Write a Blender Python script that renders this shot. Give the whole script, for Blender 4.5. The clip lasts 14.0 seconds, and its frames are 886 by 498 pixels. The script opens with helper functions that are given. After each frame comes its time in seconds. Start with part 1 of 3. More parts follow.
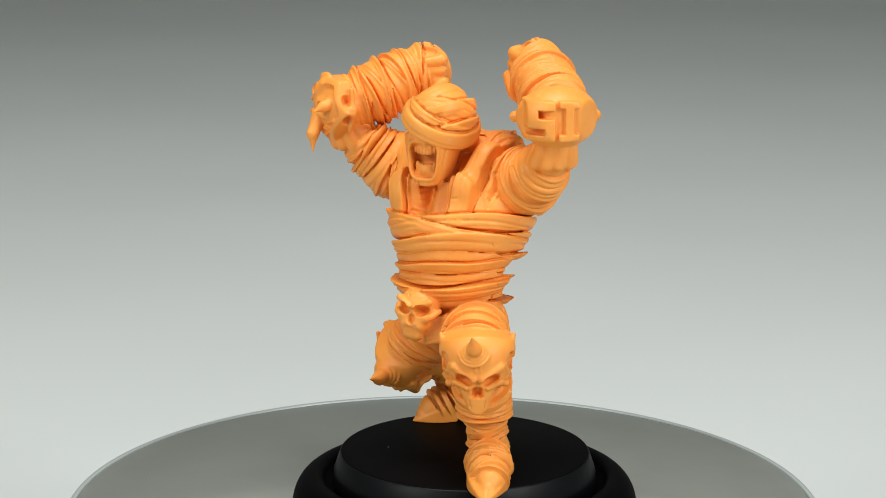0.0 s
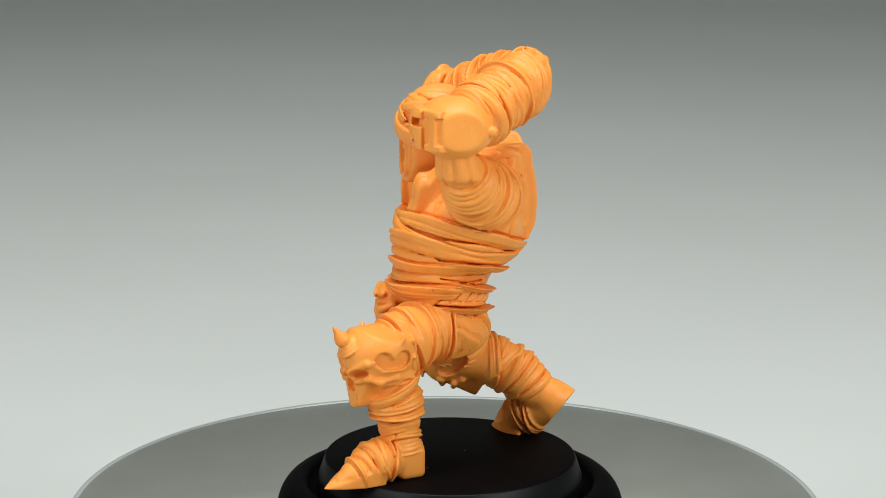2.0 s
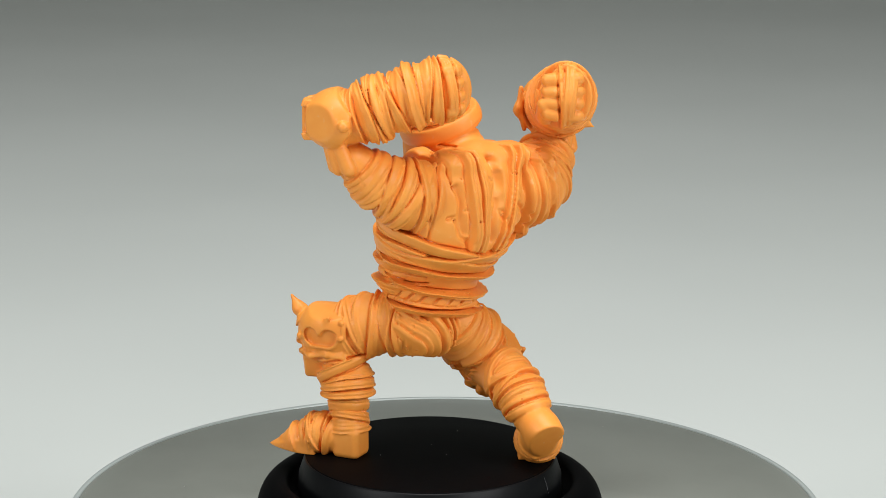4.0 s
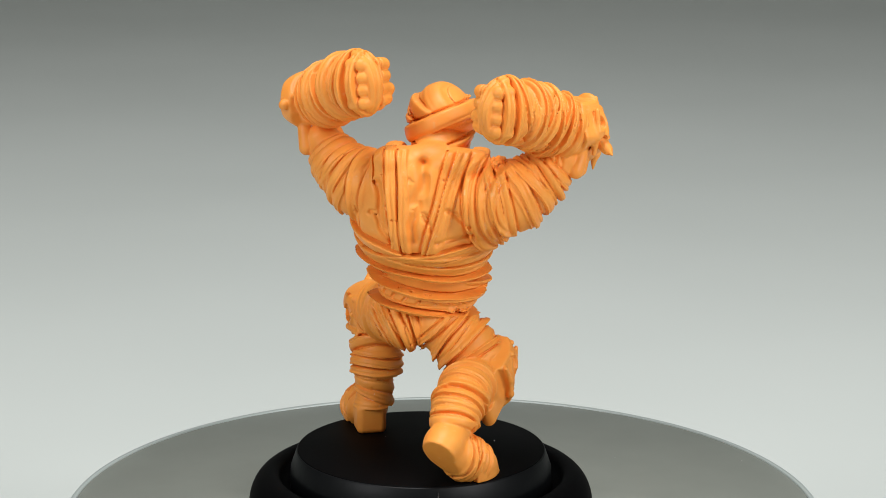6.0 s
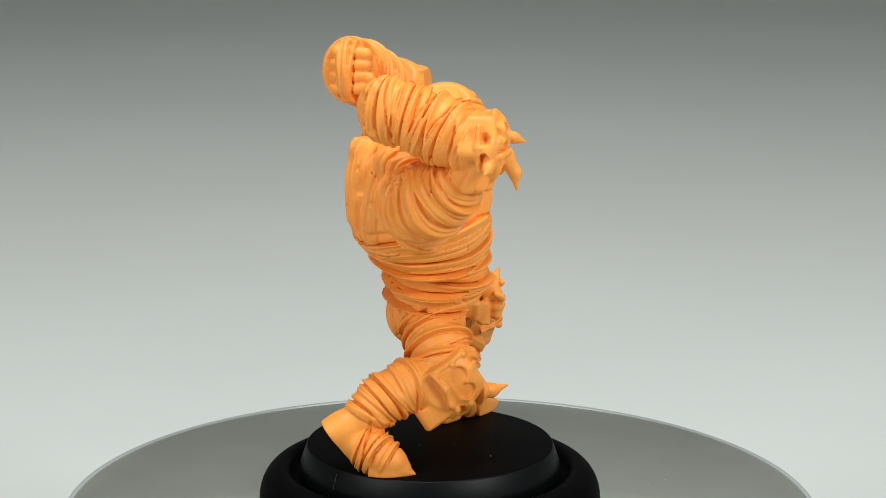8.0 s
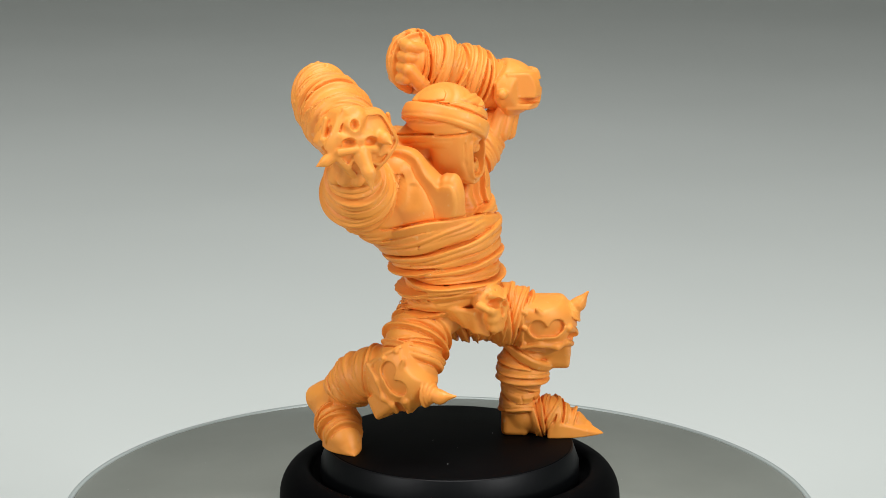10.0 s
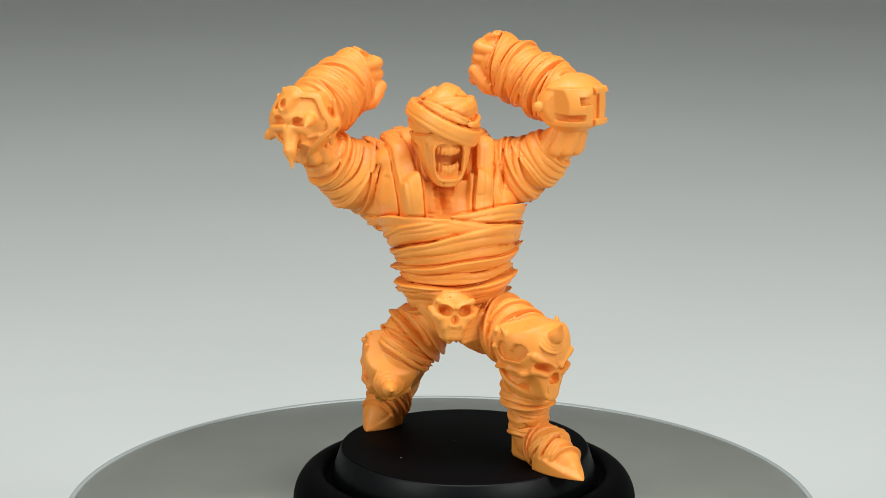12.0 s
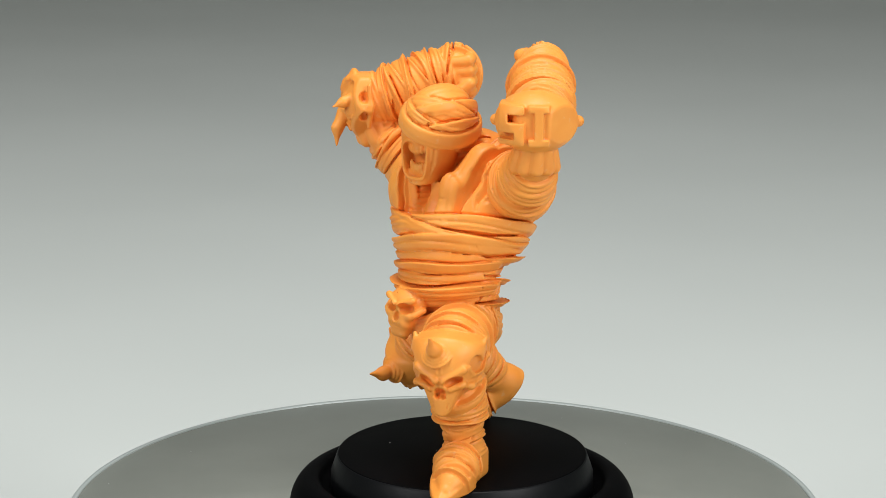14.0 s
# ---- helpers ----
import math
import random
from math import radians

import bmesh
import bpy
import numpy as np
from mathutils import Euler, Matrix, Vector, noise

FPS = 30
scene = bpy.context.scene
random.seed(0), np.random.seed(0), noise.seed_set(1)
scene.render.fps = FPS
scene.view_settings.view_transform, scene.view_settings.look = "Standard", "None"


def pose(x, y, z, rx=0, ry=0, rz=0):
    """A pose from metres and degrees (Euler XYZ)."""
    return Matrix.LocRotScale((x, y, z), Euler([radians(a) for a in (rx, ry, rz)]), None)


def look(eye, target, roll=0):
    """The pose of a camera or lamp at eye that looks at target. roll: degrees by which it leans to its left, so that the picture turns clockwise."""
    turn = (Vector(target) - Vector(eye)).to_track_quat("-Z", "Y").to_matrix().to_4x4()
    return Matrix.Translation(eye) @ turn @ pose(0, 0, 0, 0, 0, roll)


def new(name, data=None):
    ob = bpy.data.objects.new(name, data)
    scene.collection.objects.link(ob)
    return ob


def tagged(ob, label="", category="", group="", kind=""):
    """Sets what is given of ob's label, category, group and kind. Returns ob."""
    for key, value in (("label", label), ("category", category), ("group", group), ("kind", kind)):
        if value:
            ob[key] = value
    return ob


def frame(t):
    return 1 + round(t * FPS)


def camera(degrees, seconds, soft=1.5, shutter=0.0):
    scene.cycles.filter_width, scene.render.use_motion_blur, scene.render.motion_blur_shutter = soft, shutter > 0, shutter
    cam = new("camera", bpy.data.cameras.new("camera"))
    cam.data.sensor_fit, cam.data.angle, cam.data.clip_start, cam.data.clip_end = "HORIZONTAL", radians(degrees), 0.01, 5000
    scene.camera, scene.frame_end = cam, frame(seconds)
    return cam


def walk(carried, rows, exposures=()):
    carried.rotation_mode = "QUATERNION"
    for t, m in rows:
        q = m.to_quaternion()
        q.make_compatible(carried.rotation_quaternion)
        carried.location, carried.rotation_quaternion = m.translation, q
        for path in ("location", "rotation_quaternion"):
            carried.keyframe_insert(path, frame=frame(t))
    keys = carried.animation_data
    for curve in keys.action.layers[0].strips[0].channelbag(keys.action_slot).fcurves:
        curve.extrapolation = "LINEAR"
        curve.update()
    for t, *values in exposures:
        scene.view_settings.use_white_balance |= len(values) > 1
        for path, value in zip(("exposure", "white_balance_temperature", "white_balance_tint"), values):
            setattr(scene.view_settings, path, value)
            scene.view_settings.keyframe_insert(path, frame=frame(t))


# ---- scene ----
import functools

# Scale: one model unit is 0.3 mm; the turntable's axis is x = y = 0, the sweep of paper lies at z = 0.
U = 0.0003
EYE_Z = 0.1347
TURN = -26.7926          # degrees a second
FRONT = -25.1            # the figure's heading at 0 s

# ---- camera ----
cam = camera(21.90, 14.0, soft=0.5)
PITCH, YAW = -0.22465, 0.00047
EYE = Vector((0.0, -0.3, EYE_Z))
AIM = EYE + Vector((math.sin(YAW) * math.cos(PITCH), math.cos(YAW) * math.cos(PITCH), math.sin(PITCH)))
walk(cam, [(0.0, look(EYE, AIM, 0.24)), (14.0, look(EYE, AIM, 0.24))])

# ---- light ----
world = bpy.data.worlds.new("studio")
scene.world = world
world.use_nodes = True
world.node_tree.nodes["Background"].inputs[0].default_value = (1.0, 0.97, 0.88, 1)
world.node_tree.nodes["Background"].inputs[1].default_value = 0.045
scene.view_settings.exposure = 0.0


def softbox(name, eye, target, size_x, size_y, watts, colour):
    lamp = bpy.data.lights.new(name, "AREA")
    lamp.shape, lamp.size, lamp.size_y, lamp.energy, lamp.color = "RECTANGLE", size_x, size_y, watts, colour
    ob = new(name, lamp)
    ob.matrix_world = look(eye, target)
    return ob


softbox("softbox_left", (-0.36, -0.32, 0.34), (0, 0, 0.08), 0.18, 0.22, 1.30, (0.985, 0.99, 1.0))
softbox("softbox_right", (0.36, -0.32, 0.34), (0, 0, 0.08), 0.18, 0.22, 1.80, (0.985, 0.99, 1.0))
softbox("softbox_top", (0.0, -0.06, 0.74), (0, 0.0, 0.06), 0.32, 0.24, 4.1, (0.985, 0.99, 1.0))


# ---- materials ----
def material(name, colour, rough, metal=0.0):
    m = bpy.data.materials.new(name)
    m.use_nodes = True
    b = m.node_tree.nodes["Principled BSDF"]
    b.inputs["Base Color"].default_value = (*colour, 1)
    b.inputs["Roughness"].default_value = rough
    b.inputs["Metallic"].default_value = metal
    return m, m.node_tree, b


def link(tree, a, out, b, inp):
    tree.links.new(a.outputs[out], b.inputs[inp])


def grain(tree, scale, detail=4.0):
    co = tree.nodes.new("ShaderNodeTexCoord")
    n = tree.nodes.new("ShaderNodeTexNoise")
    n.inputs["Scale"].default_value, n.inputs["Detail"].default_value = scale, detail
    link(tree, co, "Object", n, "Vector")
    return n


def bump(tree, source, bsdf, strength, distance):
    b = tree.nodes.new("ShaderNodeBump")
    b.inputs["Strength"].default_value, b.inputs["Distance"].default_value = strength, distance
    link(tree, source, "Fac", b, "Height")
    link(tree, b, "Normal", bsdf, "Normal")


def tint(tree, source, bsdf, low, high, a=0.3, b=0.7):
    r = tree.nodes.new("ShaderNodeValToRGB")
    r.color_ramp.elements[0].position, r.color_ramp.elements[0].color = a, (*low, 1)
    r.color_ramp.elements[1].position, r.color_ramp.elements[1].color = b, (*high, 1)
    link(tree, source, "Fac", r, "Fac")
    link(tree, r, "Color", bsdf, "Base Color")


RESIN, tr, bs = material("orange_resin", (0.87, 0.34, 0.043), 0.48)
cloud = grain(tr, 260.0, 5.0)
tint(tr, cloud, bs, (0.89, 0.306, 0.045), (0.95, 0.367, 0.062))
# pale rubbed-in moulding dust
ramp = tr.nodes.new("ShaderNodeValToRGB")
ramp.color_ramp.elements[0].position, ramp.color_ramp.elements[1].position = 0.64, 0.92
link(tr, grain(tr, 1100.0, 6.0), "Fac", ramp, "Fac")
dusty = tr.nodes.new("ShaderNodeMix")
dusty.data_type = "RGBA"
dusty.inputs[7].default_value = (0.90, 0.52, 0.24, 1)
tr.links.new(bs.inputs["Base Color"].links[0].from_socket, dusty.inputs[6])
tr.links.new(ramp.outputs["Color"], dusty.inputs[0])
tr.links.new(dusty.outputs[2], bs.inputs["Base Color"])
bump(tr, grain(tr, 2200.0, 3.0), bs, 0.12, 0.0001)
# white sanding dust left in some of the creases
geo = tr.nodes.new("ShaderNodeNewGeometry")
nook = tr.nodes.new("ShaderNodeMapRange")
nook.inputs["From Min"].default_value, nook.inputs["From Max"].default_value = 0.455, 0.41
link(tr, geo, "Pointiness", nook, "Value")
patch = tr.nodes.new("ShaderNodeMapRange")
patch.inputs["From Min"].default_value, patch.inputs["From Max"].default_value = 0.55, 0.66
link(tr, grain(tr, 420.0, 5.0), "Fac", patch, "Value")
both = tr.nodes.new("ShaderNodeMath")
both.operation = "MULTIPLY"
tr.links.new(nook.outputs[0], both.inputs[0])
tr.links.new(patch.outputs[0], both.inputs[1])
chalk = tr.nodes.new("ShaderNodeMix")
chalk.data_type = "RGBA"
chalk.inputs[7].default_value = (0.92, 0.72, 0.56, 1)
tr.links.new(dusty.outputs[2], chalk.inputs[6])
tr.links.new(both.outputs[0], chalk.inputs[0])
tr.links.new(chalk.outputs[2], bs.inputs["Base Color"])
bs.inputs["Specular IOR Level"].default_value = 0.4
bs.inputs["Subsurface Weight"].default_value = 0.05
bs.inputs["Subsurface Radius"].default_value = (1.0, 0.45, 0.2)
bs.inputs["Subsurface Scale"].default_value = 0.0004

BLACK, tr, bs = material("black_plastic", (0.0018, 0.0018, 0.002), 0.58)
bs.inputs["Specular IOR Level"].default_value = 0.04
bump(tr, grain(tr, 1500.0, 4.0), bs, 0.10, 0.0001)

SATIN, tr, bs = material("black_satin", (0.0025, 0.003, 0.0035), 0.46)
bs.inputs["Specular IOR Level"].default_value = 0.19
bump(tr, grain(tr, 700.0, 4.0), bs, 0.25, 0.0001)

PLATTER, tr, bs = material("grey_platter", (0.21, 0.215, 0.19), 0.22)
tint(tr, grain(tr, 90.0, 3.0), bs, (0.262, 0.276, 0.236), (0.284, 0.299, 0.256))
RIM, tr, bs = material("clear_rim", (0.34, 0.38, 0.36), 0.3)
LINT, tr, bs = material("dust_lint", (0.38, 0.38, 0.36), 0.9)
SCUFF, tr, bs = material("scuffed_plastic", (0.09, 0.095, 0.10), 0.7)
BODY, tr, bs = material("turntable_plastic", (0.35, 0.35, 0.34), 0.4)
PAPER, tr, bs = material("backdrop_paper", (0.62, 0.64, 0.63), 0.85)
tint(tr, grain(tr, 6.0, 3.0), bs, (0.598, 0.634, 0.597), (0.638, 0.674, 0.637))
bump(tr, grain(tr, 900.0, 3.0), bs, 0.05, 0.0002)


# ---- mesh helpers ----
def mesh_object(name, bm, mat, parent=None, smooth=True):
    me = bpy.data.meshes.new(name)
    bm.normal_update()
    bm.to_mesh(me)
    bm.free()
    me.materials.append(mat)
    for p in me.polygons:
        p.use_smooth = smooth
    ob = new(name, me)
    if parent:
        ob.parent = parent
    return ob


def lathe(profile, segments=160):
    """A closed turned body from (radius, height) pairs, top centre to bottom centre."""
    bm = bmesh.new()
    rings = []
    for r, z in profile:
        if r < 1e-7:
            rings.append([bm.verts.new((0, 0, z))])
        else:
            rings.append([bm.verts.new((r * math.cos(a), r * math.sin(a), z))
                          for a in (2 * math.pi * i / segments for i in range(segments))])
    for a, b in zip(rings, rings[1:]):
        for i in range(segments):
            j = (i + 1) % segments
            q = [a[i % len(a)], b[i % len(b)], b[j % len(b)], a[j % len(a)]]
            q = list(dict.fromkeys(q))
            if len(q) > 2:
                bm.faces.new(q)
    return bm


def fillet(points, radius, steps=5):
    """Round the inner corners of a profile."""
    out = [points[0]]
    for a, b, c in zip(points, points[1:], points[2:]):
        a, b, c = Vector(a), Vector(b), Vector(c)
        r = min(radius, 0.45 * (a - b).length, 0.45 * (c - b).length)
        p, q = b + (a - b).normalized() * r, b + (c - b).normalized() * r
        for i in range(steps + 1):
            t = i / steps
            out.append(tuple((1 - t) ** 2 * p + 2 * t * (1 - t) * b + t * t * q))
    out.append(points[-1])
    return out


# ---- backdrop: one sheet of paper, floor, curve and wall ----
def backdrop():
    bm = bmesh.new()
    line = [(-1.6, 0.0), (0.0, 0.0), (0.85, 0.0)]
    for i in range(1, 17):
        a = math.pi / 2 * i / 16
        line.append((0.85 + 0.30 * math.sin(a), 0.30 - 0.30 * math.cos(a)))
    line += [(1.15, 0.9), (1.15, 1.6)]
    xs = [-1.6 + 3.2 * i / 16 for i in range(17)]
    rows = [[bm.verts.new((x, y, z)) for x in xs] for y, z in line]
    for a, b in zip(rows, rows[1:]):
        for i in range(16):
            bm.faces.new((a[i], a[i + 1], b[i + 1], b[i]))
    ob = mesh_object("backdrop", bm, PAPER)
    mod = ob.modifiers.new("thickness", "SOLIDIFY")
    mod.thickness, mod.offset = 0.0006, -1
    return tagged(ob, "pale grey seamless paper sweep behind the turntable", "backdrop", kind="structure")


backdrop()

# ---- turntable ----
DISC_Z = EYE_Z - 349.0 * U
DISC_R = 171.2 * U


def turntable():
    base = new("turntable")
    tagged(base, "small round motor turntable with a smooth grey platter", "turntable")
    t = 0.0020
    top = lathe([(0, 0), (DISC_R - 0.0004, 0), (DISC_R - 0.0004, -t), (0, -t)])
    platter = mesh_object("platter", top, PLATTER, base)
    rim = lathe([(DISC_R - 0.00035, -0.0002), (DISC_R - 0.00035, 0.00012), (DISC_R - 0.0002, 0.00018), (DISC_R + 0.0003, 0.00018), (DISC_R + 0.00045, 0.0),
                 (DISC_R + 0.00045, -t + 0.0003), (DISC_R, -t), (DISC_R - 0.00035, -t)], 200)
    ring = mesh_object("rim", rim, RIM, base)
    ring["label"] = "pale glossy edge of the platter"
    h = DISC_Z - t
    body = lathe(fillet([(0, h), (0.034, h), (0.042, h - 0.004), (0.044, 0.0), (0, 0.0)], 0.002))
    foot = mesh_object("housing", body, BODY, base)
    for p in (platter, ring):
        p.location = (0.3 * U, 1.3 * U, DISC_Z)
    return base


turntable_thing = turntable()

# ---- plinth ----
TOP_Z = EYE_Z - 321.3 * U


def plinth():
    base = new("display_plinth")
    tagged(base, "matt black round display plinth under the figurine", "plinth")
    z0 = DISC_Z
    zt = TOP_Z
    holder = [(0, zt - 0.0052), (63.2 * U, zt - 0.0052), (64.4 * U, zt - 0.0038), (65.6 * U, zt - 0.0032), (67.5 * U, zt - 0.0031)]
    for i in range(1, 11):
        a = math.pi / 2 * i / 10
        holder.append(((67.5 + 11.1 * math.sin(a)) * U, zt - 0.0031 - 0.0044 * (1 - math.cos(a))))
    holder += [(78.6 * U, z0 + 0.0003), (77.9 * U, z0), (0, z0)]
    body = mesh_object("holder", lathe(holder, 200), BLACK, base)
    plate = [(0, zt), (55.9 * U, zt), (56.3 * U, zt - 0.00005), (56.0 * U, zt - 0.0010), (0, zt - 0.0010)]
    disc = mesh_object("raised_plate", lathe(plate, 200), BLACK, base)
    bevel = [(56.0 * U, zt - 0.00015), (56.5 * U, zt - 0.00012), (56.9 * U, zt - 0.0003), (59.6 * U, zt - 0.0026), (59.9 * U, zt - 0.0050), (56.0 * U, zt - 0.0050)]
    skirt = mesh_object("bevel", lathe(bevel, 200), SATIN, base)
    skirt["label"] = "satin black bevelled side with a faint sheen"
    # a short pale scratch down the bevel
    bm = bmesh.new()
    a = radians(103.8)
    ring = []
    for r, z, w in ((57.3, -0.0006, 0.10), (58.4, -0.0015, 0.34), (59.75, -0.0028, 0.12)):
        for e in (-1, 1):
            x, y = (r + 0.12) * U * math.cos(a) - e * w * U * math.sin(a), (r + 0.12) * U * math.sin(a) + e * w * U * math.cos(a)
            ring.append(bm.verts.new((x, y, zt + z)))
    for i in (0, 2):
        bm.faces.new((ring[i], ring[i + 1], ring[i + 3], ring[i + 2]))
    bmesh.ops.solidify(bm, geom=bm.faces[:], thickness=0.00004)
    scratch = mesh_object("scratch", bm, SCUFF, base)
    scratch["label"] = "pale scratch in the black bevel"
    for p in (body, disc, skirt, scratch):
        p.location = (10.2 * U, 1.1 * U, 0)
    return base


plinth_thing = plinth()

# ---- figurine: one solid modelled as a distance field ----
VOX = 0.5
LO = np.array([-86.0, -74.0, -325.0])
HI = np.array([84.0, 72.0, -128.0])
N = np.ceil((HI - LO) / VOX).astype(int)
AX = [(LO[i] + VOX * np.arange(N[i])).astype(np.float32) for i in range(3)]
FIELD = np.full(N, 30.0, np.float32)
rng = random.Random(7)


def window(lo, hi):
    a = np.clip(np.floor((np.array(lo) - LO) / VOX).astype(int), 0, N - 1)
    b = np.clip(np.ceil((np.array(hi) - LO) / VOX).astype(int) + 1, 1, N)
    s = tuple(slice(a[i], b[i]) for i in range(3))
    return s, (AX[0][s[0]][:, None, None], AX[1][s[1]][None, :, None], AX[2][s[2]][None, None, :])


def smin(a, b, k):
    if k <= 0:
        return np.minimum(a, b)
    h = np.maximum(k - np.abs(a - b), 0) / k
    return np.minimum(a, b) - h * h * k * 0.25


def smax(a, b, k):
    return -smin(-a, -b, k)


def add(s, d, k=0.0):
    FIELD[s] = smin(FIELD[s], d, k)


def cut(s, d, k=0.0):
    FIELD[s] = smax(FIELD[s], -d, k)


def chain(p, pts):
    """Distance to a string of round cones: points (x, y, z, radius)."""
    x, y, z = p
    best = None
    for a, b in zip(pts, pts[1:]):
        ab = [b[i] - a[i] for i in range(3)]
        l2 = sum(v * v for v in ab)
        t = np.clip(((x - a[0]) * ab[0] + (y - a[1]) * ab[1] + (z - a[2]) * ab[2]) / l2, 0, 1)
        d = np.sqrt((x - a[0] - t * ab[0]) ** 2 + (y - a[1] - t * ab[1]) ** 2 + (z - a[2] - t * ab[2]) ** 2)
        d = d - (a[3] + (b[3] - a[3]) * t)
        best = d if best is None else smin(best, d, 2.5)
    return best


def box_of(pts, pad=5.0):
    lo = [min(q[i] - q[3] for q in pts) - pad for i in range(3)]
    hi = [max(q[i] + q[3] for q in pts) + pad for i in range(3)]
    return lo, hi


def local(p, centre, axes):
    """Coordinates along three axes from a centre."""
    d = [p[i] - centre[i] for i in range(3)]
    return [d[0] * v[0] + d[1] * v[1] + d[2] * v[2] for v in axes]


def axes_of(normal, up=(0, 0, 1)):
    """Right, up and outward axes of a face that looks along normal."""
    n = Vector(normal).normalized()
    r = Vector(up).cross(n).normalized()
    return r, n.cross(r), n


WORLD_AXES = (Vector((1, 0, 0)), Vector((0, 1, 0)), Vector((0, 0, 1)))


def place(c, axes, a, b, n):
    return tuple(Vector(c) + a * axes[0] + b * axes[1] + n * axes[2])


def ellipsoid(p, r):
    k0 = np.sqrt(sum((p[i] / r[i]) ** 2 for i in range(3)))
    k1 = np.sqrt(sum((p[i] / r[i] ** 2) ** 2 for i in range(3))) + 1e-6
    return k0 * (k0 - 1) / k1


def block(p, half, rnd=0.6):
    q = [np.abs(p[i]) - half[i] + rnd for i in range(3)]
    out = np.sqrt(sum(np.maximum(v, 0) ** 2 for v in q))
    return out + np.minimum(np.maximum(np.maximum(q[0], q[1]), q[2]), 0) - rnd


def ball(c, r, k=0.8, minus=False, axes=WORLD_AXES):
    r = (r, r, r) if isinstance(r, (int, float)) else r
    m = max(r) + 4
    s, p = window([v - m for v in c], [v + m for v in c])
    (cut if minus else add)(s, ellipsoid(local(p, c, axes), r), k)


def stick(pts, k=0.8, minus=False):
    s, p = window(*box_of(pts))
    (cut if minus else add)(s, chain(p, pts), k)


def strap(s, p, body, centre, normal, half, thick, wave=0.0, seed=0.0, k=0.12, only=None, slope=0.35, folds=1.0, crease=True, reach=None, sides=(1,)):
    """A flat band round a body: where a slab meets the body's skin; only: a field that bounds it; reach: how far from the centre it runs."""
    n = Vector(normal).normalized()
    if reach is not None:
        lo, hi = [], []
        for i in range(3):
            m = reach * math.sqrt(max(1 - n[i] * n[i], 0)) + (half + 2.5 + 2 * wave) * abs(n[i])
            lo.append(int(np.clip(np.floor((centre[i] - m - LO[i]) / VOX), s[i].start, s[i].stop - 1)))
            hi.append(int(np.clip(np.ceil((centre[i] + m - LO[i]) / VOX) + 1, lo[i] + 1, s[i].stop)))
        body = body[tuple(slice(lo[i] - s[i].start, hi[i] - s[i].start) for i in range(3))]
        s = tuple(slice(lo[i], hi[i]) for i in range(3))
        p = (AX[0][s[0]][:, None, None], AX[1][s[1]][None, :, None], AX[2][s[2]][None, None, :])
    e = n.orthogonal().normalized()
    f = n.cross(e)
    d = (p[0] - centre[0]) * n.x + (p[1] - centre[1]) * n.y + (p[2] - centre[2]) * n.z
    u = (p[0] - centre[0]) * e.x + (p[1] - centre[1]) * e.y + (p[2] - centre[2]) * e.z
    v = (p[0] - centre[0]) * f.x + (p[1] - centre[1]) * f.y + (p[2] - centre[2]) * f.z
    d = d + wave * (np.sin(u * 0.16 + seed) + 0.6 * np.sin(v * 0.27 + 1.7 * seed))
    q = d / half
    line = 0.5 * math.sin(9 * seed) - 0.2
    fold = -0.6 * q ** 6 - 0.75 * folds * np.exp(-((q - line + 0.014 * u) * half / 0.55) ** 2) - 0.5 * folds * np.exp(-((q - line + 0.75 - 0.018 * v) * half / 0.45) ** 2)
    t = smax(body - thick * (1 + slope * q) - fold, np.abs(d) - half, 0.2)
    if only is not None:
        t = smax(t, only, 0.3)
    add(s, t, k)
    if crease:
        groove = 0
        for e in sides:
            groove = groove + (0.55 + 0.35 * thick) * np.exp(-((e * d - half - 0.35) / 0.42) ** 2) * (np.abs(body - 1.0) < 4.5)
        if only is not None:
            groove = groove * (only < 0)
        FIELD[s] += groove.astype(np.float32)


def wraps(pts, count, thick=(0.8, 2.8), tilt=15.0, lean=(0, 0, 0), start=0.0, end=1.0, over=0.64, base=True, slope=0.48):
    """A limb with bandages wound about it; lean tilts all of them one way."""
    s, p = window(*box_of(pts))
    body = chain(p, pts)
    if base:
        add(s, body, 1.2)
    P3 = [Vector(q[:3]) for q in pts]
    ls = [(b - a).length for a, b in zip(P3, P3[1:])]
    total = sum(ls)
    order = list(range(count))
    rng.shuffle(order)
    for i in order:
        at = total * (start + (end - start) * (i + 0.5) / count)
        j = 0
        while j < len(ls) - 1 and at > ls[j]:
            at -= ls[j]
            j += 1
        axis = (P3[j + 1] - P3[j]).normalized()
        c = P3[j] + axis * at
        side = Vector((rng.uniform(-1, 1), rng.uniform(-1, 1), rng.uniform(-1, 1))).cross(axis).normalized()
        n = axis + side * math.tan(radians(rng.uniform(-tilt, tilt))) + Vector(lean)
        strap(s, p, body, c, n, total * (end - start) / count * over * rng.uniform(0.7, 1.25),
              rng.uniform(*thick), rng.uniform(0.2, 0.6), rng.uniform(0, 6), slope=rng.choice((-1, 1, 1)) * slope, reach=max(q[3] for q in pts) + 9)


